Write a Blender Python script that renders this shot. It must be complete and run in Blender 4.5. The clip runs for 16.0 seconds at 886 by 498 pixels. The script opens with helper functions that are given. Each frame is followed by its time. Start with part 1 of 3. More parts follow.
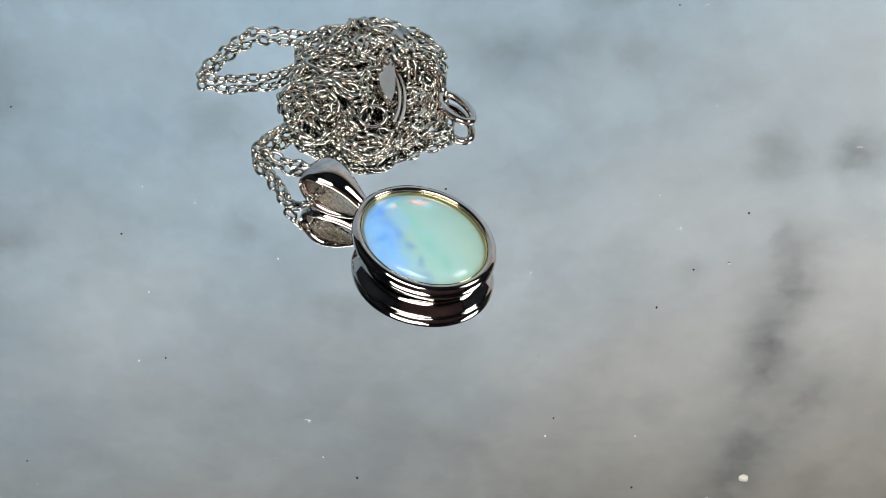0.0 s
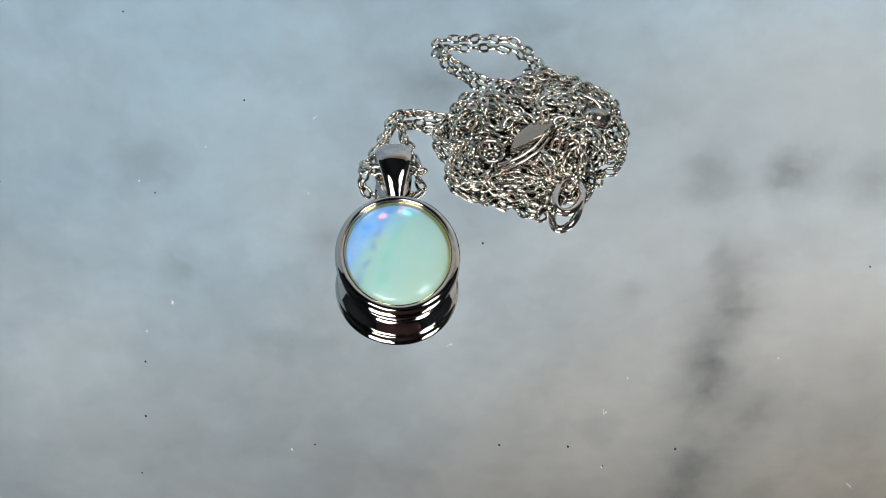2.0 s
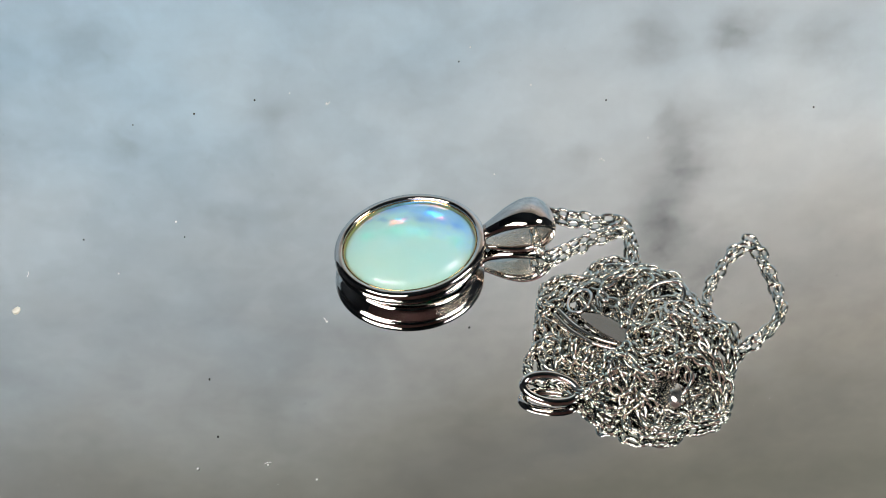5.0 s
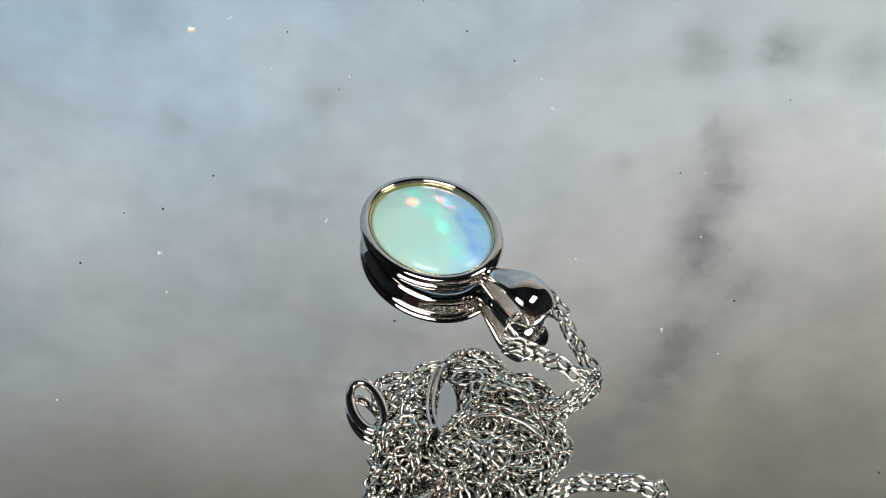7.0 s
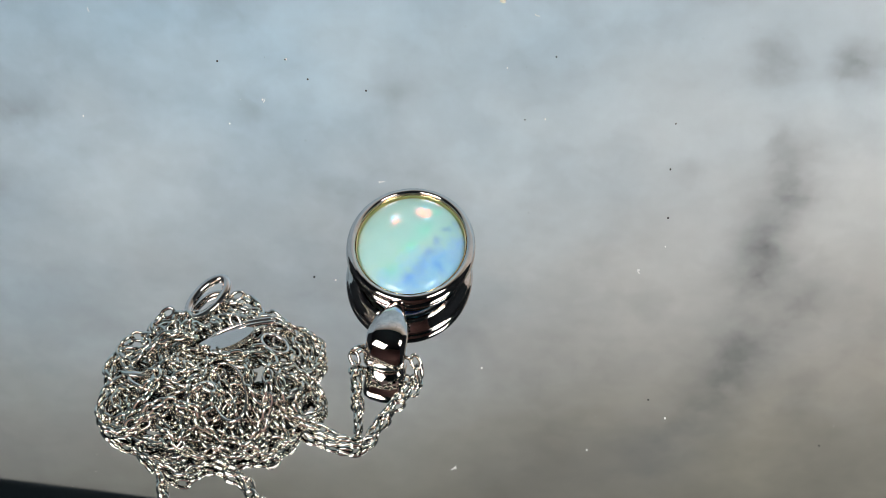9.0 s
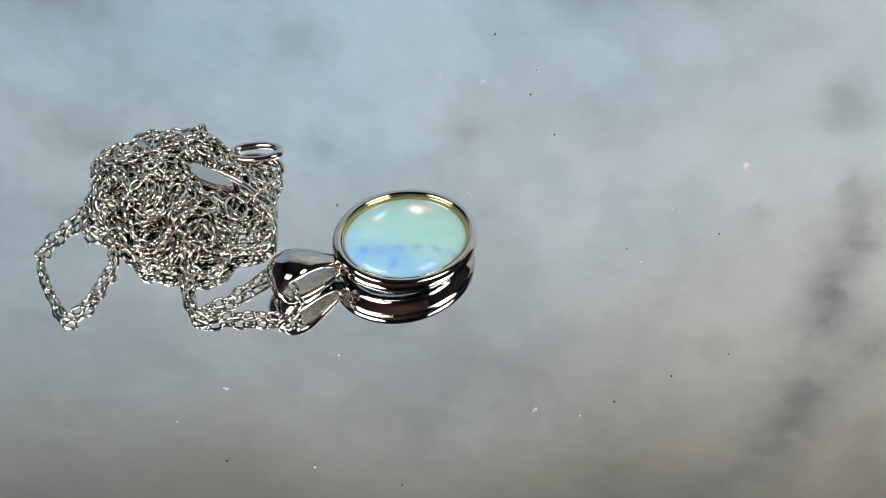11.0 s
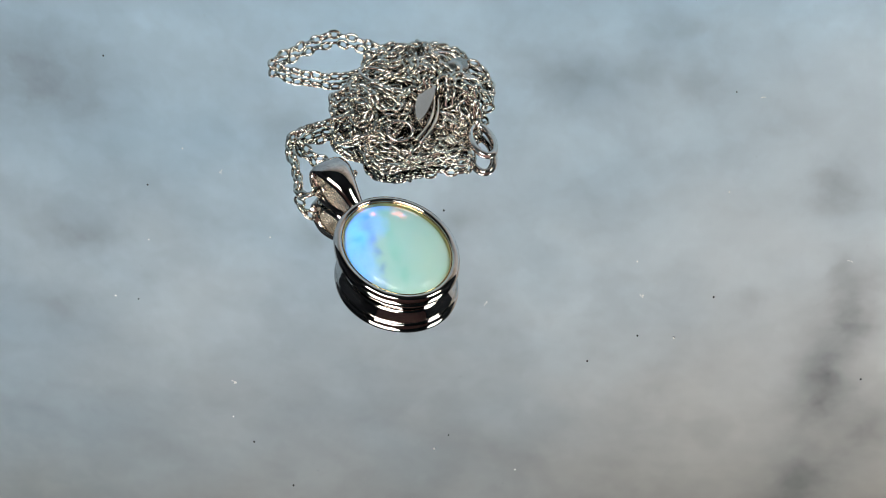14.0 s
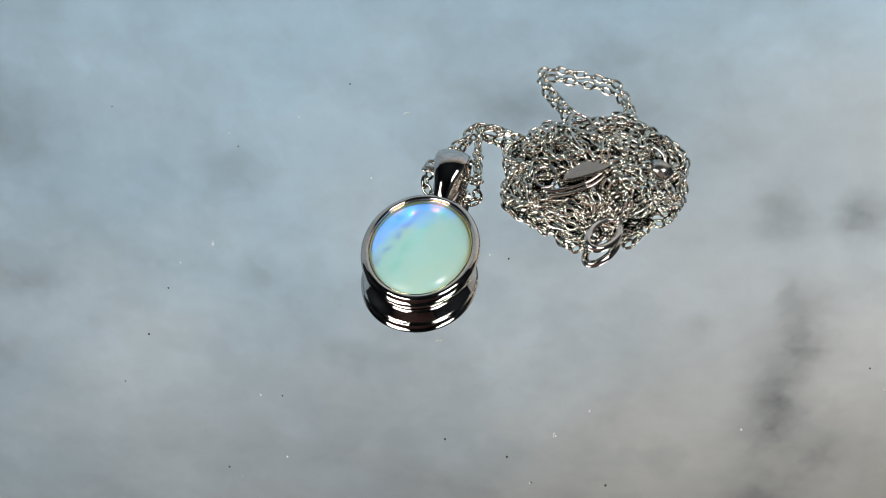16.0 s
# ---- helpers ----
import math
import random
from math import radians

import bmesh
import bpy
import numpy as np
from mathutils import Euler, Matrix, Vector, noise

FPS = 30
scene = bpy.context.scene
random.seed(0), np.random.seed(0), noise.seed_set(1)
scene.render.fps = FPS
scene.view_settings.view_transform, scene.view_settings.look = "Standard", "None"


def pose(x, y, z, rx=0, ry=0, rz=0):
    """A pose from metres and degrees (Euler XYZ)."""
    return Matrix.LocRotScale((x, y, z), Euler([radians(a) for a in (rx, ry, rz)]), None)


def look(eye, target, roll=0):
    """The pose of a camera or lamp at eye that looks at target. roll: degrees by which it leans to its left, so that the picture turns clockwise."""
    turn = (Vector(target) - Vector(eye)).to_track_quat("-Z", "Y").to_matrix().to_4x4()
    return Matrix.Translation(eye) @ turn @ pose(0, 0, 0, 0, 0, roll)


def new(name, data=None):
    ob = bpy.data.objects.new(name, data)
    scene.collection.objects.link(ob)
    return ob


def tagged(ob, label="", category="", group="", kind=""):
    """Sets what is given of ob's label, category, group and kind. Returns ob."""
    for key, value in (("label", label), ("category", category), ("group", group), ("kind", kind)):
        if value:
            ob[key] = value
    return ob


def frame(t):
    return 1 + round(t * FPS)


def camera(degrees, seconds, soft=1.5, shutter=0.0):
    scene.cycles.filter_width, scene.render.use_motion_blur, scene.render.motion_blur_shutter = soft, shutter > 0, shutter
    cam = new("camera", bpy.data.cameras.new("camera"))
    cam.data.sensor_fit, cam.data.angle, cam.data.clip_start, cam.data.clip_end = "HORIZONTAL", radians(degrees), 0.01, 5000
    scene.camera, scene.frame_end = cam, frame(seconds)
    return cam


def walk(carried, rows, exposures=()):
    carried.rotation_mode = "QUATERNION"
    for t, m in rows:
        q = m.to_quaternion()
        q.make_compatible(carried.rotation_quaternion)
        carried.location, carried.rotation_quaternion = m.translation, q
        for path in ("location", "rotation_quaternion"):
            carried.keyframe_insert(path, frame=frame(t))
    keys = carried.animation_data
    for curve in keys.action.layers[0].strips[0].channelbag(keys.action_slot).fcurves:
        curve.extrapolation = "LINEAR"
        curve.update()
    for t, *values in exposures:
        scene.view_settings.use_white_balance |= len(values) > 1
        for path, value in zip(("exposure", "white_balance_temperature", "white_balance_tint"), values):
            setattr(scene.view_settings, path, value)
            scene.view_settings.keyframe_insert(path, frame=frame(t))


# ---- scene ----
# One unit of the plan is 0.14 m; the turntable's axis stands at the origin and the mirror's face is z = 0.
U = 0.14
SPIN = -26.6782  # degrees a second, clockwise from above

# ---- camera ----
cam = camera(26.911, 16.0, soft=0.9)
# seconds; eye in millimetres; heading, downward tilt and lean in degrees
PATH = [
    (0.0, -10.8, -86.33, 101.91, 2.358, 48.479, 3.421),
    (0.5, -9.79, -85.09, 102.53, 2.353, 48.435, 3.272),
    (1.0, -9.35, -85.83, 103.53, 2.565, 47.966, 3.119),
    (1.5, -7.39, -85.47, 105.14, 2.739, 48.025, 2.817),
    (2.0, -6.23, -82.62, 104.44, 4.281, 48.077, 2.864),
    (2.5, -6.04, -81.8, 104.26, 5.662, 48.04, 2.958),
    (3.0, -5.19, -82.44, 104.43, 6.076, 47.971, 3.309),
    (3.5, -2.62, -83.04, 104.31, 5.468, 48.709, 3.039),
    (4.0, -0.67, -81.25, 105.66, 5.004, 49.875, 2.513),
    (4.5, 1.89, -77.46, 107.77, 4.789, 51.54, 1.768),
    (5.0, 3.32, -76.2, 109.88, 5.038, 53.319, 1.703),
    (5.2, 3.19, -77.44, 110.66, 5.01, 53.568, 2.018),
    (7.5, 6.21, -87.82, 105.34, 1.61, 51.835, 4.027),
    (8.0, 6.59, -89.07, 106.19, -0.072, 52.138, 3.399),
    (8.5, 5.32, -91.08, 106.72, -0.113, 51.944, 3.862),
    (9.0, 4.9, -91.81, 107.54, -0.601, 51.873, 4.083),
    (9.5, 5.43, -92.61, 107.25, -1.478, 51.703, 3.645),
    (10.0, 1.57, -94.19, 105.99, -1.303, 50.876, 4.133),
    (10.2, 2.43, -94.18, 106.93, -2.2, 51.192, 3.319),
    (12.3, 0.38, -95.74, 109.05, -4.207, 48.952, 2.997),
    (12.5, 0.02, -95.58, 109.35, -3.951, 48.892, 3.126),
    (13.0, -0.94, -94.32, 110.07, -3.05, 48.738, 3.216),
    (13.5, 0.25, -93.18, 109.06, -3.345, 47.923, 2.722),
    (14.0, 1.26, -91.11, 110.9, -3.128, 48.442, 2.346),
    (14.5, 1.61, -91.79, 109.68, -2.601, 47.668, 2.53),
    (15.0, 2.19, -90.67, 110.46, -2.766, 47.659, 1.967),
    (15.5, 3.27, -90.62, 111.21, -2.3, 47.634, 1.826),
    (16.0, 3.09, -90.29, 109.5, -1.142, 47.25, 2.266),
]


def path_pose(x, y, z, head, tilt, lean):
    eye = Vector((x, y, z)) / 1000
    h, d = radians(head), radians(tilt)
    return look(eye, eye + Vector((math.sin(h) * math.cos(d), math.cos(h) * math.cos(d), -math.sin(d))), lean)


walk(cam, [(r[0], path_pose(*r[1:])) for r in PATH], exposures=((0, 0.06), (3.5, 0.04), (5.0, 0.21), (9.5, 0.22), (12.5, 0.1), (16, 0.02)))

# ---- world ----
world = bpy.data.worlds.new("room_air")
scene.world = world
world.use_nodes = True
world.node_tree.nodes["Background"].inputs["Color"].default_value = (0.6, 0.75, 1.0, 1)
world.node_tree.nodes["Background"].inputs["Strength"].default_value = 0.006

LAMP_LEFT, LAMP_RIGHT = 10.0, 12.5


# ---- materials ----
class Mat:
    """A short way to write node materials."""

    def __init__(self, name):
        self.m = bpy.data.materials.new(name)
        self.m.use_nodes = True
        self.t = self.m.node_tree
        self.b = self.t.nodes["Principled BSDF"]

    def node(self, kind, **values):
        n = self.t.nodes.new(kind)
        for key, v in values.items():
            key = key.replace("_", " ")
            if key in n.inputs:
                self.put(v, n.inputs[key])
        return n

    def put(self, v, socket):
        if isinstance(v, bpy.types.NodeSocket):
            self.t.links.new(v, socket)
        else:
            socket.default_value = v

    def set(self, **values):
        for key, v in values.items():
            self.put(v, self.b.inputs[key.replace("_", " ")])
        return self

    def coords(self, which="Object"):
        return self.t.nodes.new("ShaderNodeTexCoord").outputs[which]

    def math(self, op, a, b=0.0, clamp=False):
        n = self.t.nodes.new("ShaderNodeMath")
        n.operation, n.use_clamp = op, clamp
        self.put(a, n.inputs[0])
        self.put(b, n.inputs[1])
        return n.outputs[0]

    def vmath(self, op, a, b=(0, 0, 0)):
        n = self.t.nodes.new("ShaderNodeVectorMath")
        n.operation = op
        self.put(a, n.inputs[0])
        self.put(b, n.inputs[1])
        return n.outputs["Value"] if op in ("DOT_PRODUCT", "LENGTH", "DISTANCE") else n.outputs[0]

    def noise(self, vec, scale, detail=3.0, rough=0.55, color=False):
        n = self.node("ShaderNodeTexNoise", Vector=vec, Scale=scale, Detail=detail, Roughness=rough)
        return n.outputs["Color" if color else "Fac"]

    def ramp(self, fac, stops):
        n = self.t.nodes.new("ShaderNodeValToRGB")
        while len(n.color_ramp.elements) < len(stops):
            n.color_ramp.elements.new(0.5)
        for e, (p, c) in zip(n.color_ramp.elements, stops):
            e.position, e.color = p, (*c, 1) if len(c) == 3 else c
        self.put(fac, n.inputs[0])
        return n.outputs[0]

    def mix(self, fac, a, b, mode="MIX"):
        n = self.t.nodes.new("ShaderNodeMix")
        n.data_type, n.blend_type = "RGBA", mode
        self.put(fac, n.inputs["Factor"])
        for v, s in ((a, n.inputs[6]), (b, n.inputs[7])):
            self.put((*v, 1) if isinstance(v, tuple) and len(v) == 3 else v, s)
        return n.outputs[2]

    def bump(self, height, strength, distance):
        self.put(self.node("ShaderNodeBump", Height=height, Strength=strength, Distance=distance).outputs[0], self.b.inputs["Normal"])
        return self


def metal(name, color, rough, grain=3000, wear=0.05, wave=0.02):
    m = Mat(name)
    v = m.coords()
    n = m.noise(v, grain, 4)
    big = m.noise(v, grain / 6, 2)
    m.set(Metallic=1.0, Base_Color=m.mix(big, tuple(c * 0.86 for c in color), color),
          Roughness=m.math("ADD", rough, m.math("MULTIPLY", n, wear)))
    return m.bump(big, wave, 0.0001).m


WHITE_GOLD = metal("polished_white_gold", (0.74, 0.66, 0.61), 0.03, 2500, 0.05, 0.50)
CAST_GOLD = metal("rough_cast_white_gold", (0.80, 0.72, 0.62), 0.16, 36000, 0.2, 1.0)
CHAIN_METAL = metal("chain_white_gold", (0.67, 0.635, 0.57), 0.02, 4000, 0.04)
GILT = metal("gilt_inner_wall", (0.86, 0.66, 0.34), 0.08, 4000, 0.08)
CLASP_METAL = metal("brushed_clasp_metal", (0.66, 0.635, 0.60), 0.14, 5000, 0.12)


def mirror_material():
    m = Mat("silvered_mirror")
    v = m.coords()
    smear = m.noise(v, 60, 3)
    m.set(Metallic=1.0, Base_Color=(0.93, 0.945, 0.94, 1), Roughness=m.math("ADD", 0.014, m.math("MULTIPLY", smear, 0.014)))
    return m.m


MIRROR = mirror_material()


# soft grey smudges of the marbled board: place across, place up, half width, half height (mm), strength
SMUDGES = [
    (86, 171, 6.5, 7, 0.72), (69, 172, 5.5, 8, 0.5), (104, 173, 6, 8, 0.42), (80, 211, 6, 13, 0.62), (75, 197, 3.5, 6, 0.3), (78, 239, 7, 19, 0.85),
    (91, 258, 6, 14, 0.5), (79, 281, 9.5, 17, 0.85), (76, 304, 10, 14, 0.55), (65, 327, 12, 20, 0.65), (99, 296, 6, 14, 0.42), (56, 209, 4, 6, 0.2),
    (55, 261, 5, 7, 0.24), (10, 145, 8, 7, 0.36), (25, 143, 5, 5, 0.26), (36, 144, 6, 6, 0.34), (33, 129, 8, 6, 0.36), (-48, 168, 6, 8, 0.36), (-44, 200, 4, 6, 0.30),
    (-12, 191, 6, 6, 0.28), (-21, 228, 12, 7, 0.30), (-96, 207, 6, 7, 0.45), (-106, 202, 9, 11, 0.30), (-101, 158, 16, 12, 0.55), (-107, 233, 9, 9, 0.34),
    (-90, 287, 8, 9, 0.28), (26, 298, 8, 9, 0.34), (132, 290, 26, 46, 0.16), (50, 345, 22, 16, 0.22),
]


# pale clouds of the same print
PALE = [(52, 190, 26, 20, 0.30), (110, 148, 30, 26, 0.50), (82, 152, 32, 28, 0.36), (106, 212, 22, 30, 0.34), (60, 232, 14, 30, 0.18), (-64, 236, 26, 30, 0.12), (-62, 150, 24, 16, 0.10)]


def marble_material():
    """Printed photo board: cloudy blue-grey to warm grey, with soft dark smudges, and light falloff painted in up its
    height.
    """
    m = Mat("marbled_board_print_shaded")
    v = m.coords()
    sep = m.node("ShaderNodeSeparateXYZ", Vector=v)
    wob = m.vmath("SCALE", m.vmath("SUBTRACT", m.noise(v, 75, 4, 0.6, True), (0.5, 0.5, 0.5)))
    wob.node.inputs["Scale"].default_value = 0.012
    vw = m.vmath("ADD", v, wob)
    total = None
    for x, z, rx, rz, s in SMUDGES:
        q = m.vmath("DIVIDE", m.vmath("SUBTRACT", vw, (x / 1000, 0, z / 1000)), (rx / 1000, 1, rz / 1000))
        blob = m.math("MULTIPLY", m.math("POWER", 2.718, m.math("MULTIPLY", m.vmath("DOT_PRODUCT", q, q), -1.05)), s)
        total = blob if total is None else m.math("ADD", total, blob)
    grain = m.noise(vw, 105, 4, 0.6)
    total = m.math("MULTIPLY", total, m.math("ADD", 0.05, m.math("MULTIPLY", grain, 1.6)))
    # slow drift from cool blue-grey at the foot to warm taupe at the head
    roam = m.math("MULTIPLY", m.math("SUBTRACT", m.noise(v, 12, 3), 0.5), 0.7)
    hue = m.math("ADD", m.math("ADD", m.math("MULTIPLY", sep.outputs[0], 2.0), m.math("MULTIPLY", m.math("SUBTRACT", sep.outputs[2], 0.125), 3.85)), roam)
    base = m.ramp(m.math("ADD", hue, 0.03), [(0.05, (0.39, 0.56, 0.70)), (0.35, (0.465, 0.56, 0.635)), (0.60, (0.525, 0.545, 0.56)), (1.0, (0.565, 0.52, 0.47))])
    # falloff of light towards the board's top, multiplied into the colour
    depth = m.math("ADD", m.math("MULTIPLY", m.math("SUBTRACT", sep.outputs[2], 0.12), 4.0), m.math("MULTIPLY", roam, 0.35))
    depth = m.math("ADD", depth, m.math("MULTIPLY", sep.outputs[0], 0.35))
    painted_falloff = m.ramp(depth, [(0.1, (1.12, 1.12, 1.12)), (0.4, (1.0, 1.0, 1.0)), (0.62, (0.66, 0.66, 0.65)), (0.85, (0.36, 0.365, 0.345)), (1.0, (0.22, 0.23, 0.20))])
    base = m.mix(1.0, base, painted_falloff, "MULTIPLY")
    # colour multiplied darker at the left, brighter at the right
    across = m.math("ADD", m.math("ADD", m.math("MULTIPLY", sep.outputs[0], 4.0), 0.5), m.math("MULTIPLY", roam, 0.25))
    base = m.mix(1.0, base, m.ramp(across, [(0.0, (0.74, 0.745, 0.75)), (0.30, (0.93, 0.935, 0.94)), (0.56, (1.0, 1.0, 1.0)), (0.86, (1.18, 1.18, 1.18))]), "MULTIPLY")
    cloud = m.ramp(m.noise(vw, 17, 6, 0.62), [(0.34, (0.87, 0.875, 0.88)), (0.63, (1.16, 1.155, 1.15))])
    fleck = m.ramp(m.noise(vw, 70, 5, 0.6), [(0.3, (0.925, 0.93, 0.935)), (0.65, (1.055, 1.055, 1.055))])
    mottle = m.ramp(m.noise(vw, 190, 3, 0.5), [(0.3, (0.975, 0.975, 0.975)), (0.7, (1.025, 1.025, 1.025))])
    base = m.mix(1.0, m.mix(1.0, m.mix(1.0, base, cloud, "MULTIPLY"), fleck, "MULTIPLY"), mottle, "MULTIPLY")
    for x, z, rx, rz, s in PALE:
        q = m.vmath("DIVIDE", m.vmath("SUBTRACT", vw, (x / 1000, 0, z / 1000)), (rx / 1000, 1, rz / 1000))
        blob = m.math("MULTIPLY", m.math("POWER", 2.718, m.math("MULTIPLY", m.vmath("DOT_PRODUCT", q, q), -1.0)), s)
        base = m.mix(blob, base, (0.80, 0.81, 0.82))
    base = m.mix(m.math("MULTIPLY", total, 0.92, True), base, (0.11, 0.115, 0.12))
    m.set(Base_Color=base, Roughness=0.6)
    return m.m


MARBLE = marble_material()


def plain(name, dark, light, scale, rough=0.7, bump=0.2):
    m = Mat(name)
    v = m.coords()
    n = m.noise(v, scale, 5)
    m.set(Base_Color=m.mix(n, dark, light), Roughness=rough)
    return m.bump(m.noise(v, scale * 6, 3), bump, 0.001).m


WARM_WALL = plain("brown_wall_paint", (0.50, 0.27, 0.26), (0.62, 0.36, 0.34), 3)
WALL = plain("dark_blue_wall_paint", (0.055, 0.078, 0.105), (0.075, 0.102, 0.132), 3)
CEILING = plain("ceiling_paint", (0.035, 0.060, 0.080), (0.050, 0.078, 0.098), 3)
FLOOR = plain("dark_floor_boards", (0.05, 0.035, 0.025), (0.10, 0.07, 0.05), 6)
TABLE = plain("dark_table_wood", (0.035, 0.024, 0.018), (0.08, 0.055, 0.04), 18, 0.45)
PLASTIC = plain("black_plastic", (0.015, 0.015, 0.016), (0.025, 0.025, 0.026), 90, 0.4)
BOARD_BACK = plain("grey_board_core", (0.25, 0.25, 0.25), (0.32, 0.32, 0.31), 60)
DUST_LIGHT = plain("pale_dust", (0.82, 0.82, 0.80), (0.95, 0.95, 0.93), 3000, 0.8)
DUST_DARK = plain("dark_dust", (0.01, 0.01, 0.012), (0.03, 0.03, 0.035), 3000, 0.8)
FLAKE = plain("cream_flake", (0.84, 0.78, 0.62), (0.95, 0.92, 0.82), 2500, 0.7)


def glow_material(name, color, strength):
    m = Mat(name)
    m.set(Base_Color=(0.8, 0.8, 0.8, 1), Emission_Color=(*color, 1), Emission_Strength=strength)
    return m.m


def opal_material():
    """Milky mint stone with a blue end and flashing coloured patches under a clear polish."""
    m = Mat("precious_opal")
    v = m.coords()
    wob = m.vmath("SCALE", m.vmath("SUBTRACT", m.noise(v, 500, 3, 0.5, True), (0.5, 0.5, 0.5)))
    wob.node.inputs["Scale"].default_value = 0.0012
    vw = m.vmath("ADD", v, wob)
    sep = m.node("ShaderNodeSeparateXYZ", Vector=vw)
    # x runs along the stone towards the bail
    end = m.math("ADD", m.math("MULTIPLY", sep.outputs[0], 190.0), m.math("MULTIPLY", sep.outputs[1], 210.0))
    blue = m.ramp(m.math("ADD", end, m.math("MULTIPLY", m.math("SUBTRACT", m.noise(v, 420, 3), 0.5), 0.9)), [(0.20, (0, 0, 0)), (0.50, (0.45, 0.45, 0.45)), (0.85, (1, 1, 1))])
    milk = m.mix(m.noise(v, 260, 3), (0.37, 0.66, 0.61), (0.45, 0.71, 0.67))
    pale_end = m.ramp(m.math("ADD", m.math("MULTIPLY", end, -1.0), m.math("MULTIPLY", m.noise(v, 300, 2), 0.4)), [(0.45, (0, 0, 0)), (1.1, (1, 1, 1))])
    milk = m.mix(m.math("MULTIPLY", pale_end, 0.3), milk, (0.53, 0.70, 0.53))
    base = m.mix(m.math("MULTIPLY", m.math("MULTIPLY", blue, m.ramp(m.noise(vw, 520, 3), [(0.3, (0.45, 0.45, 0.45)), (0.65, (1, 1, 1))])), 0.54), milk, (0.10, 0.32, 0.62))
    def spot(x, y, rx, ry, turn):
        """A soft oval patch of the stone, in millimetres from its middle."""
        c, k = math.cos(radians(turn)), math.sin(radians(turn))
        d = m.vmath("SUBTRACT", vw, (x / 1000, y / 1000, 0))
        a = m.math("MULTIPLY", m.vmath("DOT_PRODUCT", d, (c, k, 0)), 1000 / rx)
        b = m.math("MULTIPLY", m.vmath("DOT_PRODUCT", d, (-k, c, 0)), 1000 / ry)
        return m.math("POWER", 2.718, m.math("MULTIPLY", m.math("ADD", m.math("MULTIPLY", a, a), m.math("MULTIPLY", b, b)), -1.0))

    # a broken vein of deep blue spots
    dots = spot(2.5, 1.2, 1.1, 0.5, 150)
    for x, y, rx, ry, turn in ((1.1, 1.6, 0.6, 0.32, 160), (-0.1, 1.85, 0.42, 0.28, 20), (-1.4, 2.3, 0.4, 0.25, 150), (-2.8, 3.2, 0.9, 0.35, 160), (2.2, 2.5, 0.4, 0.22, 60), (3.6, 0.4, 0.5, 0.4, 0)):
        dots = m.math("ADD", dots, spot(x, y, rx, ry, turn))
    streak = m.math("ADD", m.math("ADD", spot(-1.1, 0.85, 0.9, 0.42, 160), spot(0.9, 0.1, 1.0, 0.5, 157)), m.math("ADD", spot(3.2, -0.9, 0.7, 0.42, 157), spot(-2.9, 1.2, 0.55, 0.35, 150)))
    base = m.mix(m.math("MULTIPLY", streak, 0.18, True), base, (0.03, 0.56, 0.44))
    base = m.mix(m.math("MULTIPLY", dots, 0.36, True), base, (0.07, 0.20, 0.68))
    m.set(Base_Color=base, Roughness=0.4, Coat_Weight=0.7, Coat_Roughness=0.04, Coat_IOR=1.45, Specular_IOR_Level=0.15,
          Subsurface_Weight=0.3, Subsurface_Scale=0.001, Subsurface_Radius=(0.7, 1.0, 0.9))
    # colour play: thin layers in the stone, each tilted, flash at their own angle
    shader = m.b.outputs[0]

    def layer(tilt, color, mask, amount, rough):
        nonlocal shader
        t = m.t.nodes.new("ShaderNodeVectorTransform")
        t.vector_type, t.convert_from, t.convert_to = "NORMAL", "OBJECT", "WORLD"
        jig = m.vmath("SCALE", m.vmath("SUBTRACT", m.noise(vw, 700, 2, 0.5, True), (0.5, 0.5, 0.5)))
        jig.node.inputs["Scale"].default_value = 0.3
        m.put(m.vmath("NORMALIZE", m.vmath("ADD", jig, tilt)), t.inputs[0])
        tint = m.mix(m.math("MULTIPLY", mask, amount), (0, 0, 0), color)
        g = m.node("ShaderNodeBsdfGlossy", Color=tint, Roughness=rough, Normal=t.outputs[0])
        both = m.t.nodes.new("ShaderNodeAddShader")
        m.t.links.new(shader, both.inputs[0])
        m.t.links.new(g.outputs[0], both.inputs[1])
        shader = both.outputs[0]

    def patches(scale, low, high, stretch=(1, 1, 1), shift=0.0):
        q = m.vmath("ADD", m.vmath("MULTIPLY", vw, stretch), (shift, shift, 0))
        return m.ramp(m.noise(q, scale, 2, 0.5), [(low, (0, 0, 0)), (high, (1, 1, 1))])

    layer((-0.50, 0.0, 0.85), (0.0, 0.14, 0.75), blue, 0.62, 0.36)
    layer((0.58, 0.02, 0.81), (0.0, 0.80, 0.32), m.math("MULTIPLY", streak, patches(1000, 0.30, 0.60, shift=0.004)), 0.44, 0.23)
    cold = m.math("ADD", m.math("ADD", spot(0.4, 0.45, 0.8, 0.45, 150), spot(2.8, -0.9, 0.9, 0.5, 150)), spot(3.75, -0.3, 0.6, 0.4, 150))
    layer((0.45, -0.44, 0.78), (0.0, 0.40, 1.0), cold, 0.26, 0.20)
    # light thrown back by the hollow underside of the stone shows as coloured crescents opposite the lamps
    geo = m.t.nodes.new("ShaderNodeNewGeometry")
    hollow = m.vmath("NORMALIZE", m.vmath("MULTIPLY", geo.outputs["Normal"], (-3.0, -3.0, 1.0)))
    fire = m.ramp(m.noise(vw, 760, 2), [(0.30, (0.02, 0.22, 1.0)), (0.42, (0.02, 0.55, 0.9)), (0.47, (1.0, 0.10, 0.02)), (0.58, (1.0, 0.14, 0.05)), (0.64, (0.1, 0.35, 1.0))])
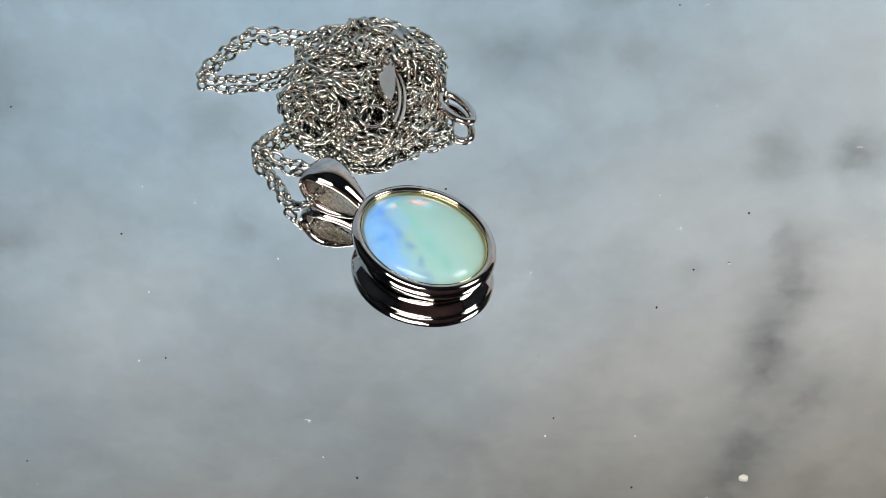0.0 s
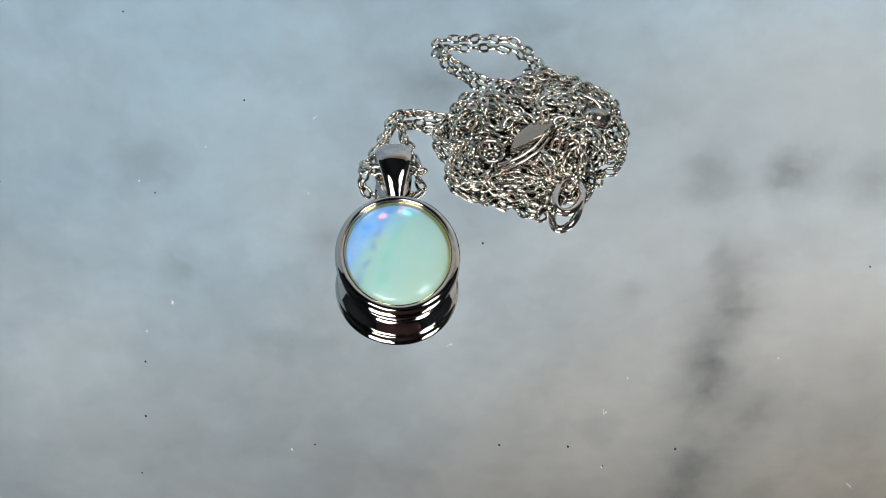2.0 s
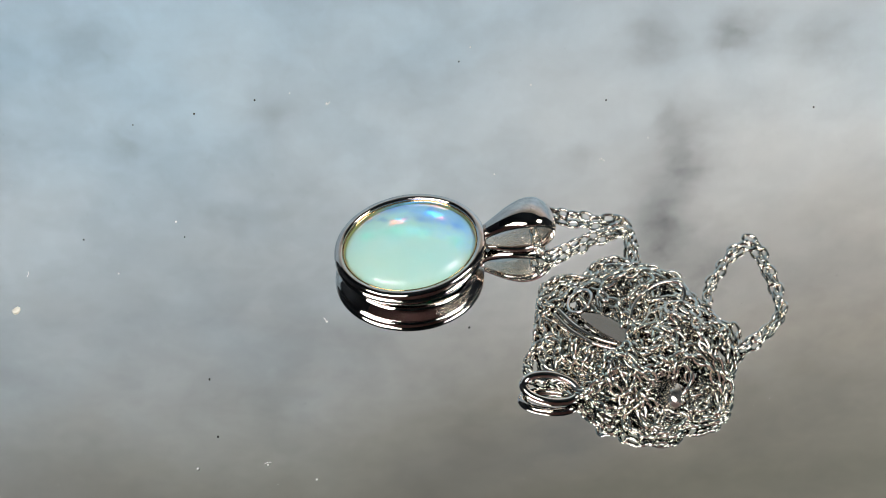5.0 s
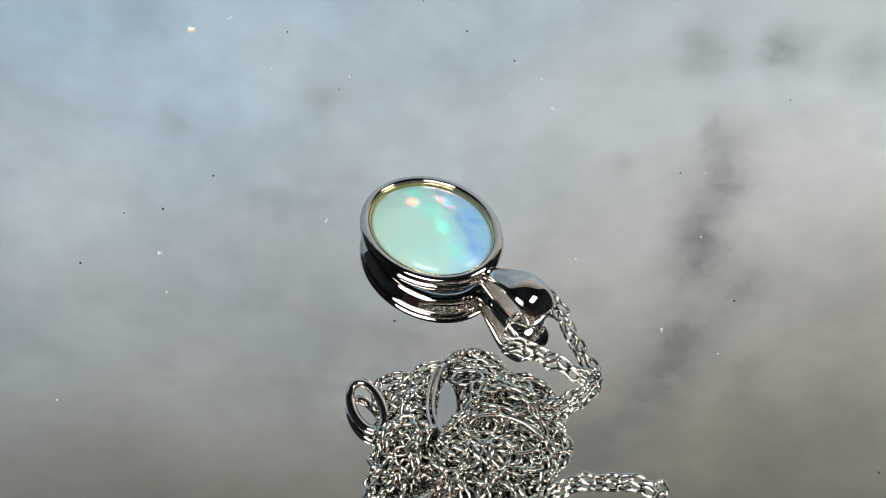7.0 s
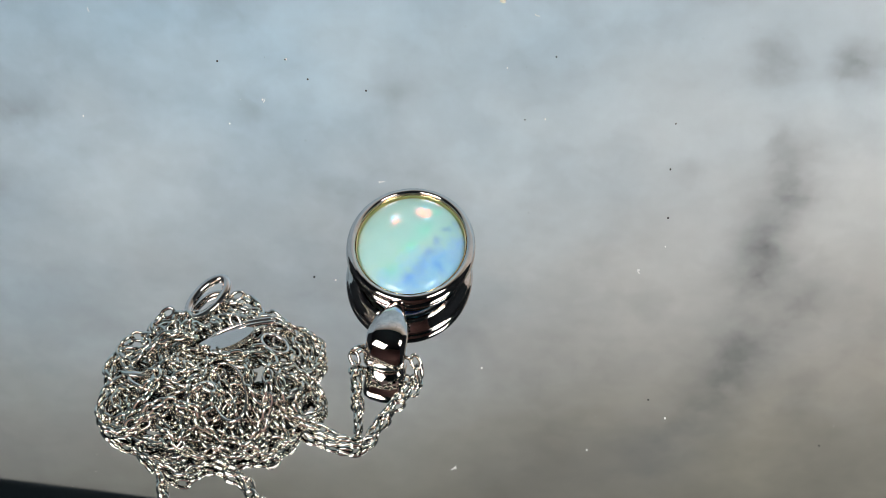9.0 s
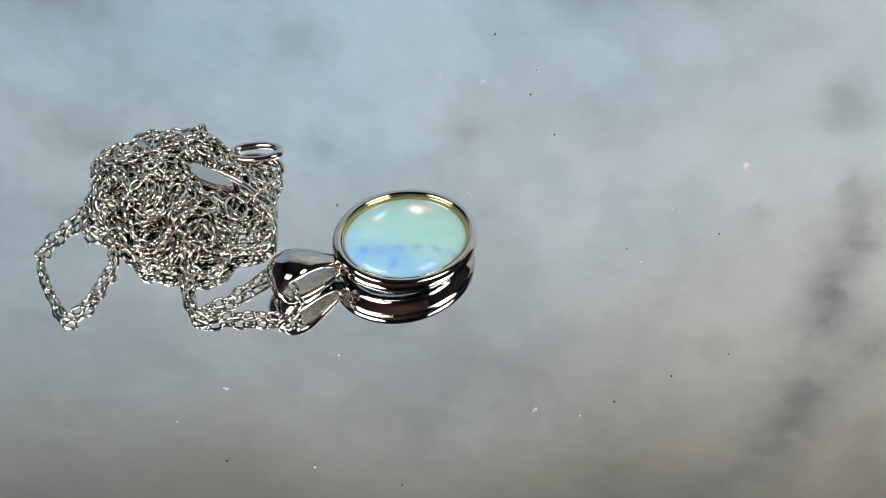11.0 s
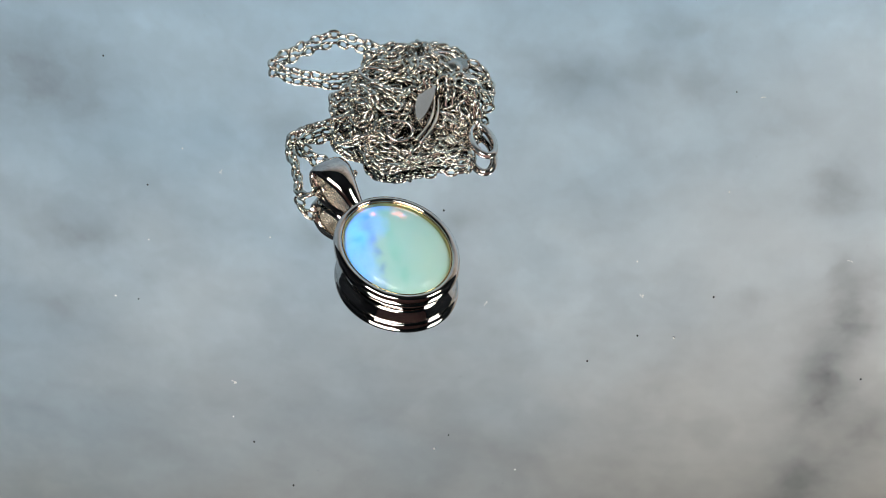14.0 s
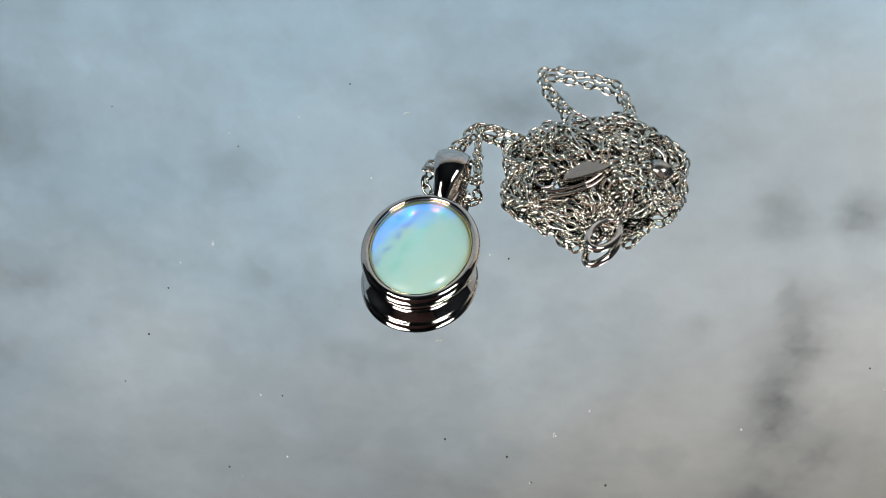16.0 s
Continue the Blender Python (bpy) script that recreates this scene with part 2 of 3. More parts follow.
    g = m.node("ShaderNodeBsdfGlossy", Color=m.mix(m.math("MULTIPLY", patches(800, 0.30, 0.50, (0.8, 0.8, 1), 0.017), 0.15), (0, 0, 0), fire), Roughness=0.20, Normal=hollow)
    both = m.t.nodes.new("ShaderNodeAddShader")
    m.t.links.new(shader, both.inputs[0])
    m.t.links.new(g.outputs[0], both.inputs[1])
    shader = both.outputs[0]
    m.t.links.new(shader, m.t.nodes["Material Output"].inputs["Surface"])
    return m.m


OPAL = opal_material()


# ---- mesh helpers ----
def finish(bm, name, material, smooth=True):
    me = bpy.data.meshes.new(name)
    bm.normal_update()
    bm.to_mesh(me)
    bm.free()
    me.materials.append(material)
    if smooth:
        me.polygons.foreach_set("use_smooth", [True] * len(me.polygons))
    return me


def part(name, bm, material, parent, label="", smooth=True):
    ob = new(name, finish(bm, name, material, smooth) if isinstance(bm, bmesh.types.BMesh) else bm)
    ob.parent = parent
    return tagged(ob, label)


def box(bm, x0, y0, z0, x1, y1, z1, bevel=0.0):
    m = Matrix.Translation(((x0 + x1) / 2, (y0 + y1) / 2, (z0 + z1) / 2)) @ Matrix.Diagonal((x1 - x0, y1 - y0, z1 - z0, 1))
    made = bmesh.ops.create_cube(bm, size=1, matrix=m)["verts"]
    if bevel:
        edges = list({e for v in made for e in v.link_edges})
        bmesh.ops.bevel(bm, geom=edges, offset=bevel, segments=2, affect="EDGES", profile=0.6)


def solid_box(*size, bevel=0.0):
    bm = bmesh.new()
    box(bm, *size, bevel=bevel)
    return bm


def lathe(profile, n, radius_at):
    """Spin a closed profile of (offset, z); radius_at(angle, offset) gives the plan point."""
    bm = bmesh.new()
    rings = []
    for i in range(n):
        a = math.tau * i / n
        rings.append([bm.verts.new((*radius_at(a, o), z)) for o, z in profile])
    for i in range(n):
        p, q = rings[i], rings[(i + 1) % n]
        for j in range(len(profile)):
            k = (j + 1) % len(profile)
            bm.faces.new((p[j], q[j], q[k], p[k]))
    return bm


def tube(points, radius, sides=8, closed=False, flat=1.0):
    """A wire along points, as a bmesh."""
    bm = bmesh.new()
    pts = [Vector(p) for p in points]
    n = len(pts)
    rings, up = [], Vector((0, 0, 1))
    for i, p in enumerate(pts):
        a = pts[(i - 1) % n] if closed or i else p
        b = pts[(i + 1) % n] if closed or i < n - 1 else p
        t = (b - a).normalized()
        side = t.cross(up)
        side = side.normalized() if side.length > 1e-4 else Vector((1, 0, 0))
        nor = side.cross(t)
        rings.append([bm.verts.new(p + radius * (side * math.cos(math.tau * k / sides) + nor * flat * math.sin(math.tau * k / sides))) for k in range(sides)])
    for i in range(n if closed else n - 1):
        p, q = rings[i], rings[(i + 1) % n]
        for k in range(sides):
            bm.faces.new((p[k], p[(k + 1) % sides], q[(k + 1) % sides], q[k]))
    if not closed:
        bm.faces.new(list(reversed(rings[0])))
        bm.faces.new(rings[-1])
    return bm


def smooth_path(points, closed=False, steps=12):
    """Catmull-Rom through points."""
    pts = [Vector(p) for p in points]
    n = len(pts)
    out = []
    for i in range(n if closed else n - 1):
        def at(k):
            return pts[k % n] if closed else pts[min(max(k, 0), n - 1)]
        a, b, c, d = at(i - 1), at(i), at(i + 1), at(i + 2)
        for s in range(steps):
            u = s / steps
            out.append(0.5 * (2 * b + (c - a) * u + (2 * a - 5 * b + 4 * c - d) * u * u + (3 * b - a - 3 * c + d) * u ** 3))
    if not closed:
        out.append(pts[-1])
    return out


# ---- setting ----
def setting():
    table = tagged(new("table"), "dark stained wooden table under the turntable", "table")
    part("tabletop", solid_box(-0.7, -0.6, -0.06, 0.7, 0.45, -0.03, bevel=0.003), TABLE, table)
    for x in (-0.64, 0.64):
        for y in (-0.54, 0.39):
            part("leg", solid_box(x - 0.025, y - 0.025, -0.78, x + 0.025, y + 0.025, -0.06, bevel=0.002), TABLE, table)
    floor = new("floor", finish(solid_box(-2, -2, -0.80, 2, 2, -0.78), "floor", FLOOR, False))
    tagged(floor, "dark wooden floor of the room", "floor", kind="structure")
    ceil = new("ceiling", finish(solid_box(-2, -2, 1.6, 2, 2, 1.64), "ceiling", CEILING, False))
    tagged(ceil, "plain dim ceiling of the room", "ceiling", kind="structure")
    for name, s in (("wall_north", (-2, 2, -0.78, 2, 2.1, 1.6)), ("wall_south", (-2, -2.1, -0.78, 2, -2, 1.6)),
                    ("wall_east", (2, -2.1, -0.78, 2.1, 2.1, 1.6)), ("wall_west", (-2.1, -2.1, -0.78, -2, 2.1, 1.6))):
        tagged(new(name, finish(solid_box(*s), name, WARM_WALL if name == "wall_south" else WALL, False)), "brown painted room wall" if name == "wall_south" else "dark blue painted room wall", "wall", kind="structure")


def marbled_board():
    board = tagged(new("backdrop_board"), "blue-grey marbled photo board standing behind the turntable", "backdrop")
    # the top edge is cut a little out of square
    def slanted(*size, bevel):
        bm = solid_box(*size, bevel=bevel)
        for v in bm.verts:
            if v.co.z > 0.3:
                v.co.z += 0.09 * (v.co.x + 0.124)
        return bm

    part("printed_face", slanted(-0.40, 0.185, -0.03, 0.40, 0.187, 0.372, bevel=0.0006), MARBLE, board, "cloudy grey marble print with dark smudges, shade painted in towards the top", False)
    part("board_core", slanted(-0.40, 0.1872, -0.03, 0.40, 0.193, 0.371, bevel=0.001), BOARD_BACK, board, "", False)
    for x in (-0.3, 0.3):
        bm = bmesh.new()
        box(bm, x - 0.02, 0.1932, -0.03, x + 0.02, 0.30, -0.024, bevel=0.001)
        box(bm, x - 0.02, 0.1932, -0.024, x + 0.02, 0.20, 0.12, bevel=0.001)
        part("prop_foot", bm, PLASTIC, board)


def panel_lamp(x, y, z, wide, deep, aim, color, strength, height):
    """A flat lamp panel on a stem from the ceiling, tilted to the table."""
    m = look((x, y, z), aim)
    lamp = tagged(new("panel_lamp"), "white glowing rectangular lamp panel hung over the table", "lamp", "lamp panels over the table")
    lamp.matrix_basis = m
    bm = bmesh.new()
    box(bm, -wide / 2 - 0.012, -deep / 2 - 0.012, 0.002, wide / 2 + 0.012, deep / 2 + 0.012, 0.03, bevel=0.004)
    part("housing", bm, PLASTIC, lamp)
    part("diffuser", solid_box(-wide / 2, -deep / 2, -0.004, wide / 2, deep / 2, 0.0018), glow_material("lamp_diffuser", color, strength), lamp, "glowing white diffuser", False)
    inv = m.inverted()
    part("stem", tube([inv @ Vector((x, y, z + 0.02)), inv @ Vector((x, y + 0.001, height))], 0.006), PLASTIC, lamp)


# ---- turntable ----
def turntable():
    base = tagged(new("round_plinth"), "low round black plastic plinth under the mirror turntable", "plinth")
    bm = lathe([(0.0, -0.03), (0.064, -0.03), (0.066, -0.028), (0.064, -0.0085), (0.0, -0.0085)], 64, lambda a, o: (o * math.cos(a), o * math.sin(a)))
    part("housing", bm, PLASTIC, base)
    table = tagged(new("turntable"), "round mirror-topped display turntable with a black rim", "turntable")
    circle = lambda a, o: (o * math.cos(a), o * math.sin(a))
    part("mirror_plate", lathe([(0.0, -0.003), (0.0735, -0.003), (0.074, -0.0025), (0.074, -0.0004), (0.0736, 0.0), (0.0, 0.0)], 128, circle), MIRROR, table, "dusty silvered round mirror", False)
    part("rim", lathe([(0.0742, -0.008), (0.076, -0.008), (0.0765, -0.007), (0.0765, -0.0012), (0.0757, -0.0005), (0.0742, -0.0005)], 128, circle), PLASTIC, table)
    part("platter", lathe([(0.0, -0.008), (0.0741, -0.008), (0.0741, -0.0032), (0.0, -0.0032)], 96, circle), PLASTIC, table)
    return table


# ---- pendant ----
PEND = Vector((-0.0617, 0.0215)) * U
ALONG = radians(144.0)  # from the stone's middle to the bail
HALF_LONG, HALF_WIDE = 0.0398 * U, 0.0332 * U


def pendant():
    """Built with the long axis along x, then turned and set on the mirror by its parts' meshes."""
    thing = tagged(new("pendant"), "oval opal pendant in a polished white gold bezel", "pendant")
    place = Matrix.Translation((PEND.x, PEND.y, 0)) @ Matrix.Rotation(ALONG, 4, "Z")
    # the setting leans on its foot, a little higher at the bail
    foot = 0.0332 * U
    lean = place @ Matrix.Translation((-foot, 0, 0)) @ Matrix.Rotation(radians(-3.5), 4, "Y") @ Matrix.Translation((foot, 0, 0)) @ Matrix.Diagonal((1, 1, 0.89, 1))

    def ring(a, o):
        # an ellipse moved outward by o along its normal
        n = Vector((HALF_WIDE * math.cos(a), HALF_LONG * math.sin(a))).normalized()
        return (HALF_LONG * math.cos(a) + n.x * o, HALF_WIDE * math.sin(a) + n.y * o)

    # a broad rounded rim, a thin bead under it and a wall that tapers in to the foot
    prof = [(-0.0050, 0.0095), (-0.0049, 0.0125), (-0.0047, 0.0152), (-0.0042, 0.0163), (-0.0034, 0.0169), (-0.0022, 0.0168), (-0.0010, 0.0162), (-0.0003, 0.0153), (0.0, 0.0142),
            (0.00015, 0.0125), (0.0001, 0.0106), (-0.0002, 0.0095), (-0.0011, 0.0088), (-0.0018, 0.0085), (-0.0019, 0.0081), (-0.0015, 0.0077), (-0.0013, 0.0072), (-0.0015, 0.0066),
            (-0.0020, 0.0058), (-0.0026, 0.0046), (-0.0033, 0.0031), (-0.0042, 0.0016), (-0.0054, 0.0005), (-0.0066, 0.0001), (-0.0095, 0.0001), (-0.0095, 0.0085)]
    bm = lathe([(o * U, z * U) for o, z in prof], 128, ring)
    bmesh.ops.transform(bm, matrix=lean, verts=bm.verts)
    part("bezel", bm, WHITE_GOLD, thing, "polished stepped white gold bezel")

    lip = [(-0.0062, 0.0095), (-0.0061, 0.0112), (-0.0058, 0.0140), (-0.0054, 0.0154), (-0.0050, 0.0158), (-0.00475, 0.0154), (-0.00485, 0.0125), (-0.00495, 0.0095)]
    bm = lathe([(o * U, z * U) for o, z in lip], 128, ring)
    bmesh.ops.transform(bm, matrix=lean, verts=bm.verts)
    part("inner_lip", bm, GILT, thing, "thin gold-coloured inner lip round the stone")

    # domed stone, in its own space with x towards the bail
    bm = bmesh.new()
    rings = []
    for j in range(1, 19):
        q = j / 18
        row = []
        for i in range(96):
            x, y = ring(math.tau * i / 96, -0.0055 * U)
            z = (0.0108 + 0.0122 * math.sqrt(max(0.0, 1 - (q * 0.985) ** 2))) * U
            row.append(bm.verts.new((x * q, y * q, z)))
        rings.append(row)
    top = bm.verts.new((0, 0, 0.0230 * U))
    for i in range(96):
        k = (i + 1) % 96
        bm.faces.new((top, rings[0][i], rings[0][k]))
        for p, q in zip(rings, rings[1:]):
            bm.faces.new((p[i], q[i], q[k], p[k]))
    low = [bm.verts.new((v.co.x, v.co.y, 0.0085 * U)) for v in rings[-1]]
    for i in range(96):
        bm.faces.new((rings[-1][i], low[i], low[(i + 1) % 96], rings[-1][(i + 1) % 96]))
    bm.faces.new(list(reversed(low)))
    stone = part("opal", bm, OPAL, thing, "milky mint opal with a blue end and green flashes")
    stone.matrix_basis = lean

    # bail: a tapered band bent into a loop, broad at the far end
    loop = [(0.0375, 0.0125), (0.0440, 0.0175), (0.0530, 0.0228), (0.0625, 0.0250), (0.0705, 0.0232), (0.0752, 0.0175), (0.0755, 0.0110), (0.0712, 0.0052),
            (0.0630, 0.0022), (0.0530, 0.0022), (0.0440, 0.0042), (0.0378, 0.0070)]
    pts = smooth_path([(s, 0, z) for s, z in loop], steps=5)
    bm = bmesh.new()
    rows, lining = [], set()
    cross = [(-1, -0.35), (-0.92, 0.12), (-0.6, 0.62), (0, 0.85), (0.6, 0.62), (0.92, 0.12), (1, -0.35), (0.55, -0.6), (-0.55, -0.6)]
    for i, p in enumerate(pts):
        t = (pts[min(i + 1, len(pts) - 1)] - pts[max(i - 1, 0)]).normalized()
        out = Vector((-t.z, 0, t.x))
        f = min(1.0, max(0.0, (p.x - 0.0375) / 0.030))
        f = f * f * (3 - 2 * f)
        half = 0.0042 + 0.0060 * f
        thick = 0.0019 + 0.0006 * f
        rows.append([bm.verts.new((p + Vector((-0.0014, w * half, 0)) + out * h * thick * 1.2) * U) for w, h in cross])
    for p, q in zip(rows, rows[1:]):
        for k in range(len(cross)):
            f = bm.faces.new((p[k], p[(k + 1) % len(cross)], q[(k + 1) % len(cross)], q[k]))
            if k == 7:
                lining.add(f)
    bm.faces.new(rows[0])
    bm.faces.new(list(reversed(rows[-1])))
    bmesh.ops.recalc_face_normals(bm, faces=bm.faces)
    bmesh.ops.transform(bm, matrix=place, verts=bm.verts)
    for f in bm.faces:
        f.material_index = 1 if f in lining else 0
    bail = part("bail", bm, WHITE_GOLD, thing, "tapered polished white gold bail loop, rough inside")
    bail.data.materials.append(CAST_GOLD)
    # solder joint between bail and bezel
    bm = bmesh.new()
    bmesh.ops.create_uvsphere(bm, u_segments=16, v_segments=10, radius=1, matrix=place @ Matrix.Translation((0.0378 * U, 0, 0.0098 * U)) @ Matrix.Diagonal((0.0022 * U, 0.0040 * U, 0.0045 * U, 1)))
    part("solder_joint", bm, WHITE_GOLD, thing)
    return thing


# ---- chain ----
LINK_LONG, LINK_WIDE, WIRE = 0.0090 * U, 0.0066 * U, 0.00094 * U
PITCH = 0.0060 * U


def link_mesh():
    pts = []
    for i in range(18):
        a = math.tau * i / 18
        pts.append(((LINK_LONG / 2 - WIRE) * math.cos(a), (LINK_WIDE / 2 - WIRE) * math.sin(a) * (1 + 0.10 * math.cos(2 * a)), 0))
    return finish(tube(pts, WIRE, 6, closed=True, flat=1.15), "link", CHAIN_METAL)


HEAP = Vector((-0.0890, 0.1408))


def heap_reach(a):
    """How far the heap spreads from its middle in the direction a."""
    def near(at, width):
        return math.exp(-(((a - at + math.pi) % math.tau - math.pi) / width) ** 2)

    wide = 0.0510 + 0.0048 * math.cos(2 * (a - 1.72)) + 0.002 * math.sin(7 * a)
    return wide + 0.002 * near(1.2, 0.16) - 0.006 * near(0.85, 0.26) - 0.003 * near(3.75, 0.35) - 0.002 * near(4.75, 0.28) - 0.010 * near(-0.05, 0.7) - 0.008 * near(-0.35, 0.38) - 0.006 * near(-1.1, 0.3)


def heap_height(p, full):
    """The heap's top: a low mound with a peak, hollow round the clasp and the tag."""
    h = 0.021 * max(0.0, 1 - full ** 3.0)
    for x, y, more, spread in ((-0.1235, 0.178, 0.014, 0.00018), (-0.0600, 0.1560, 0.011, 0.00022), (-0.1175, 0.1225, 0.011, 0.00030), (-0.1000, 0.1580, 0.008, 0.00040)):
        h += more * math.exp(-((p.x - x) ** 2 + (p.y - y) ** 2) / spread)
    clasp = ((p.x + 0.0785) / 0.009) ** 2 + ((p.y - 0.1290) / 0.017) ** 2
    tag = ((p.x + 0.0770) / 0.011) ** 2 + ((p.y - 0.1790) / 0.012) ** 2
    if clasp < 1.2:
        h = min(h, 0.011)
    ring = ((p.x + 0.0460) / 0.016) ** 2 + ((p.y - 0.1265) / 0.017) ** 2
    if ring < 1.0:
        h = min(h, 0.001)
    if tag < 1.0:
        h = min(h, 0.003)
    return h


def heap_walk(start, end, length, low, high, seed):
    """A wandering line inside the heap from start to end that climbs from layer low to layer high."""
    rng = random.Random(seed)
    step = 0.0030
    n = int(length / step)
    p = Vector(start[:2])
    head = rng.uniform(0, math.tau)
    turn, out = 0.0, []
    for i in range(n):
        left = (n - i) * step
        rel = p - HEAP
        a = math.atan2(rel.y, rel.x)
        full = rel.length / heap_reach(a)
        turn += rng.gauss(0, 0.24)
        turn = max(-0.6, min(0.6, turn * 0.93))
        if full > 0.80:
            inward = math.atan2(-rel.y, -rel.x)
            diff = (inward - head + math.pi) % math.tau - math.pi
            turn = 0.55 * (full - 0.6) * (1 if diff > 0 else -1)
        goal = Vector(end[:2]) - p
        if left < goal.length * 1.8 + 0.01:
            diff = (math.atan2(goal.y, goal.x) - head + math.pi) % math.tau - math.pi
            turn = max(-0.6, min(0.6, diff))
        head += turn
        p = p + step * Vector((math.cos(head), math.sin(head)))
        lay = low + (high - low) * i / n
        dome = max(0.0, 1 - full ** 2)
        bump = noise.noise(Vector((p.x * 60, p.y * 60, seed + i * 0.03)))
        z = 0.0036 + lay * heap_height(p, full) + max(0.0, 0.003 * bump * dome)
        out.append((p.x, p.y, z))
    return out


def chain_path():
    f = 0.0036
    bail_in = [(-0.1235, 0.1190, 0.006), (-0.1375, 0.1115, f), (-0.1490, 0.1010, f), (-0.1520, 0.0935, f), (-0.1440, 0.0885, f), (-0.1330, 0.0840, f),
               (-0.1220, 0.0793, f), (-0.1105, 0.0758, 0.0045), (-0.1050, 0.0728, 0.0085), (-0.1095, 0.0668, 0.0098), (-0.1145, 0.0600, 0.0100), (-0.1205, 0.0522, 0.0098),
               (-0.1262, 0.0470, 0.0080), (-0.1310, 0.0500, 0.0045), (-0.1345, 0.0580, f), (-0.1400, 0.0690, f), (-0.1470, 0.0800, f), (-0.1545, 0.0900, f), (-0.1500, 0.0985, 0.005), (-0.1400, 0.1060, 0.006), (-0.1290, 0.1150, 0.007)]
    tail = [(-0.1180, 0.1700, 0.009), (-0.1290, 0.1660, 0.005), (-0.1390, 0.1560, f), (-0.1500, 0.1500, f), (-0.1640, 0.1478, f), (-0.1780, 0.1468, f), (-0.1880, 0.1492, f), (-0.1870, 0.1570, f),
            (-0.1790, 0.1680, f), (-0.1710, 0.1790, f), (-0.1610, 0.1885, f), (-0.1480, 0.1890, f), (-0.1340, 0.1870, f), (-0.1230, 0.1830, 0.006)]
    clasp_near, clasp_far = (-0.0790, 0.0995, 0.016), (-0.0800, 0.1500, 0.018)
    pts = [clasp_near]
    pts += heap_walk(pts[-1], tail[0], 1.45, 0.0, 0.6, 5) + tail
    pts += heap_walk(tail[-1], bail_in[0], 1.25, 0.1, 0.8, 9) + bail_in
    pts += heap_walk(bail_in[-1], clasp_far, 2.0, 0.25, 1.0, 14)
    return [Vector(p) * U for p in pts]


def necklace_chain():
    thing = tagged(new("necklace_chain"), "fine white gold cable chain in a tangled heap on the mirror", "chain")
    rng = random.Random(3)
    pts = chain_path()
    # even steps along the line
    spots, want, gone = [], 0.0, 0.0
    for a, b in zip(pts, pts[1:]):
        d = (b - a).length
        while d > 0 and want <= gone + d:
            spots.append(a.lerp(b, (want - gone) / d))
            want += PITCH
        gone += d
    mesh = link_mesh()
    rest = bmesh.new()
    for i in range(1, len(spots) - 1):
        t = (spots[i + 1] - spots[i - 1]).normalized()
        up = Vector((0, 0, 1))
        side = up.cross(t).normalized()
        rot = Matrix((t, side, t.cross(side))).transposed().to_4x4()
        roll = (12 if i % 2 else -76) + rng.gauss(0, 12) + 70 * noise.noise(Vector((i * 0.07, 0.5, 0.5)))
        m = Matrix.Translation(spots[i]) @ rot @ Matrix.Rotation(radians(roll), 4, "X") @ Matrix.Rotation(rng.gauss(0, 0.20), 4, "Z")
        reach = LINK_WIDE / 2 * abs(math.sin(radians(roll))) + WIRE + abs(t.z) * LINK_LONG / 2
        if m.translation.z < reach:
            m.translation.z = reach
        if len(thing.children) < 300 and i % 5 != 0 or i > len(spots) - 40:
            ob = part("link", mesh, None, thing)
            ob.matrix_basis = m
        else:
            n = len(rest.verts)
            rest.from_mesh(mesh)
            rest.verts.ensure_lookup_table()
            bmesh.ops.transform(rest, matrix=m, verts=rest.verts[n:])
    tagged(part("buried_chain", rest, CHAIN_METAL, thing, "links packed inside the heap"), kind="stuff")

    def at(x, y, z, rz, rx=0.0, ry=0.0):
        return pose(x * U, y * U, z * U, rx, ry, rz)

    # oval end ring that lies beside the heap
    oval = [(0.0138 * math.cos(math.tau * i / 32), 0.0070 * math.sin(math.tau * i / 32), 0) for i in range(32)]
    bm = tube([Vector(p) * U for p in oval], 0.0023 * U, 10, closed=True)
    part("end_ring", bm, WHITE_GOLD, thing, "large polished oval end ring").matrix_basis = at(-0.0440, 0.1272, 0.0062, 122, 12, 4)
    # lobster clasp: a leaf-shaped body with a bowed lever and a loop
    body = smooth_path([(-0.010, 0.0006, 0), (-0.002, 0.0050, 0), (0.008, 0.0066, 0), (0.017, 0.0048, 0), (0.0225, 0.0010, 0), (0.019, -0.0022, 0), (0.008, -0.0030, 0), (-0.004, -0.0022, 0)], True, 6)
    bm = bmesh.new()
    lo = [bm.verts.new((p + Vector((0, 0, -0.0018))) * U) for p in body]
    hi = [bm.verts.new((p * 0.93 + Vector((0, 0, 0.0018))) * U) for p in body]
    bm.faces.new(list(reversed(lo)))
    bm.faces.new(hi)
    for i in range(len(body)):
        k = (i + 1) % len(body)
        bm.faces.new((lo[i], lo[k], hi[k], hi[i]))
    bmesh.ops.bevel(bm, geom=bm.edges[:], offset=0.0004 * U, segments=2, affect="EDGES")
    clasp = part("clasp_body", bm, CLASP_METAL, thing, "smooth grey metal clasp plate", False)
    clasp.matrix_basis = at(-0.0810, 0.1260, 0.0200, 92, 6, -4)
    for dy, dz in ((-0.0052, -0.0022), (-0.0082, -0.0030)):
        bow = smooth_path([(-0.022, dy + 0.0030, dz), (-0.010, dy, dz), (0.004, dy, dz), (0.015, dy + 0.003, dz)], steps=8)
        part("clasp_lever", tube([p * U for p in bow], 0.0011 * U, 8), WHITE_GOLD, clasp)
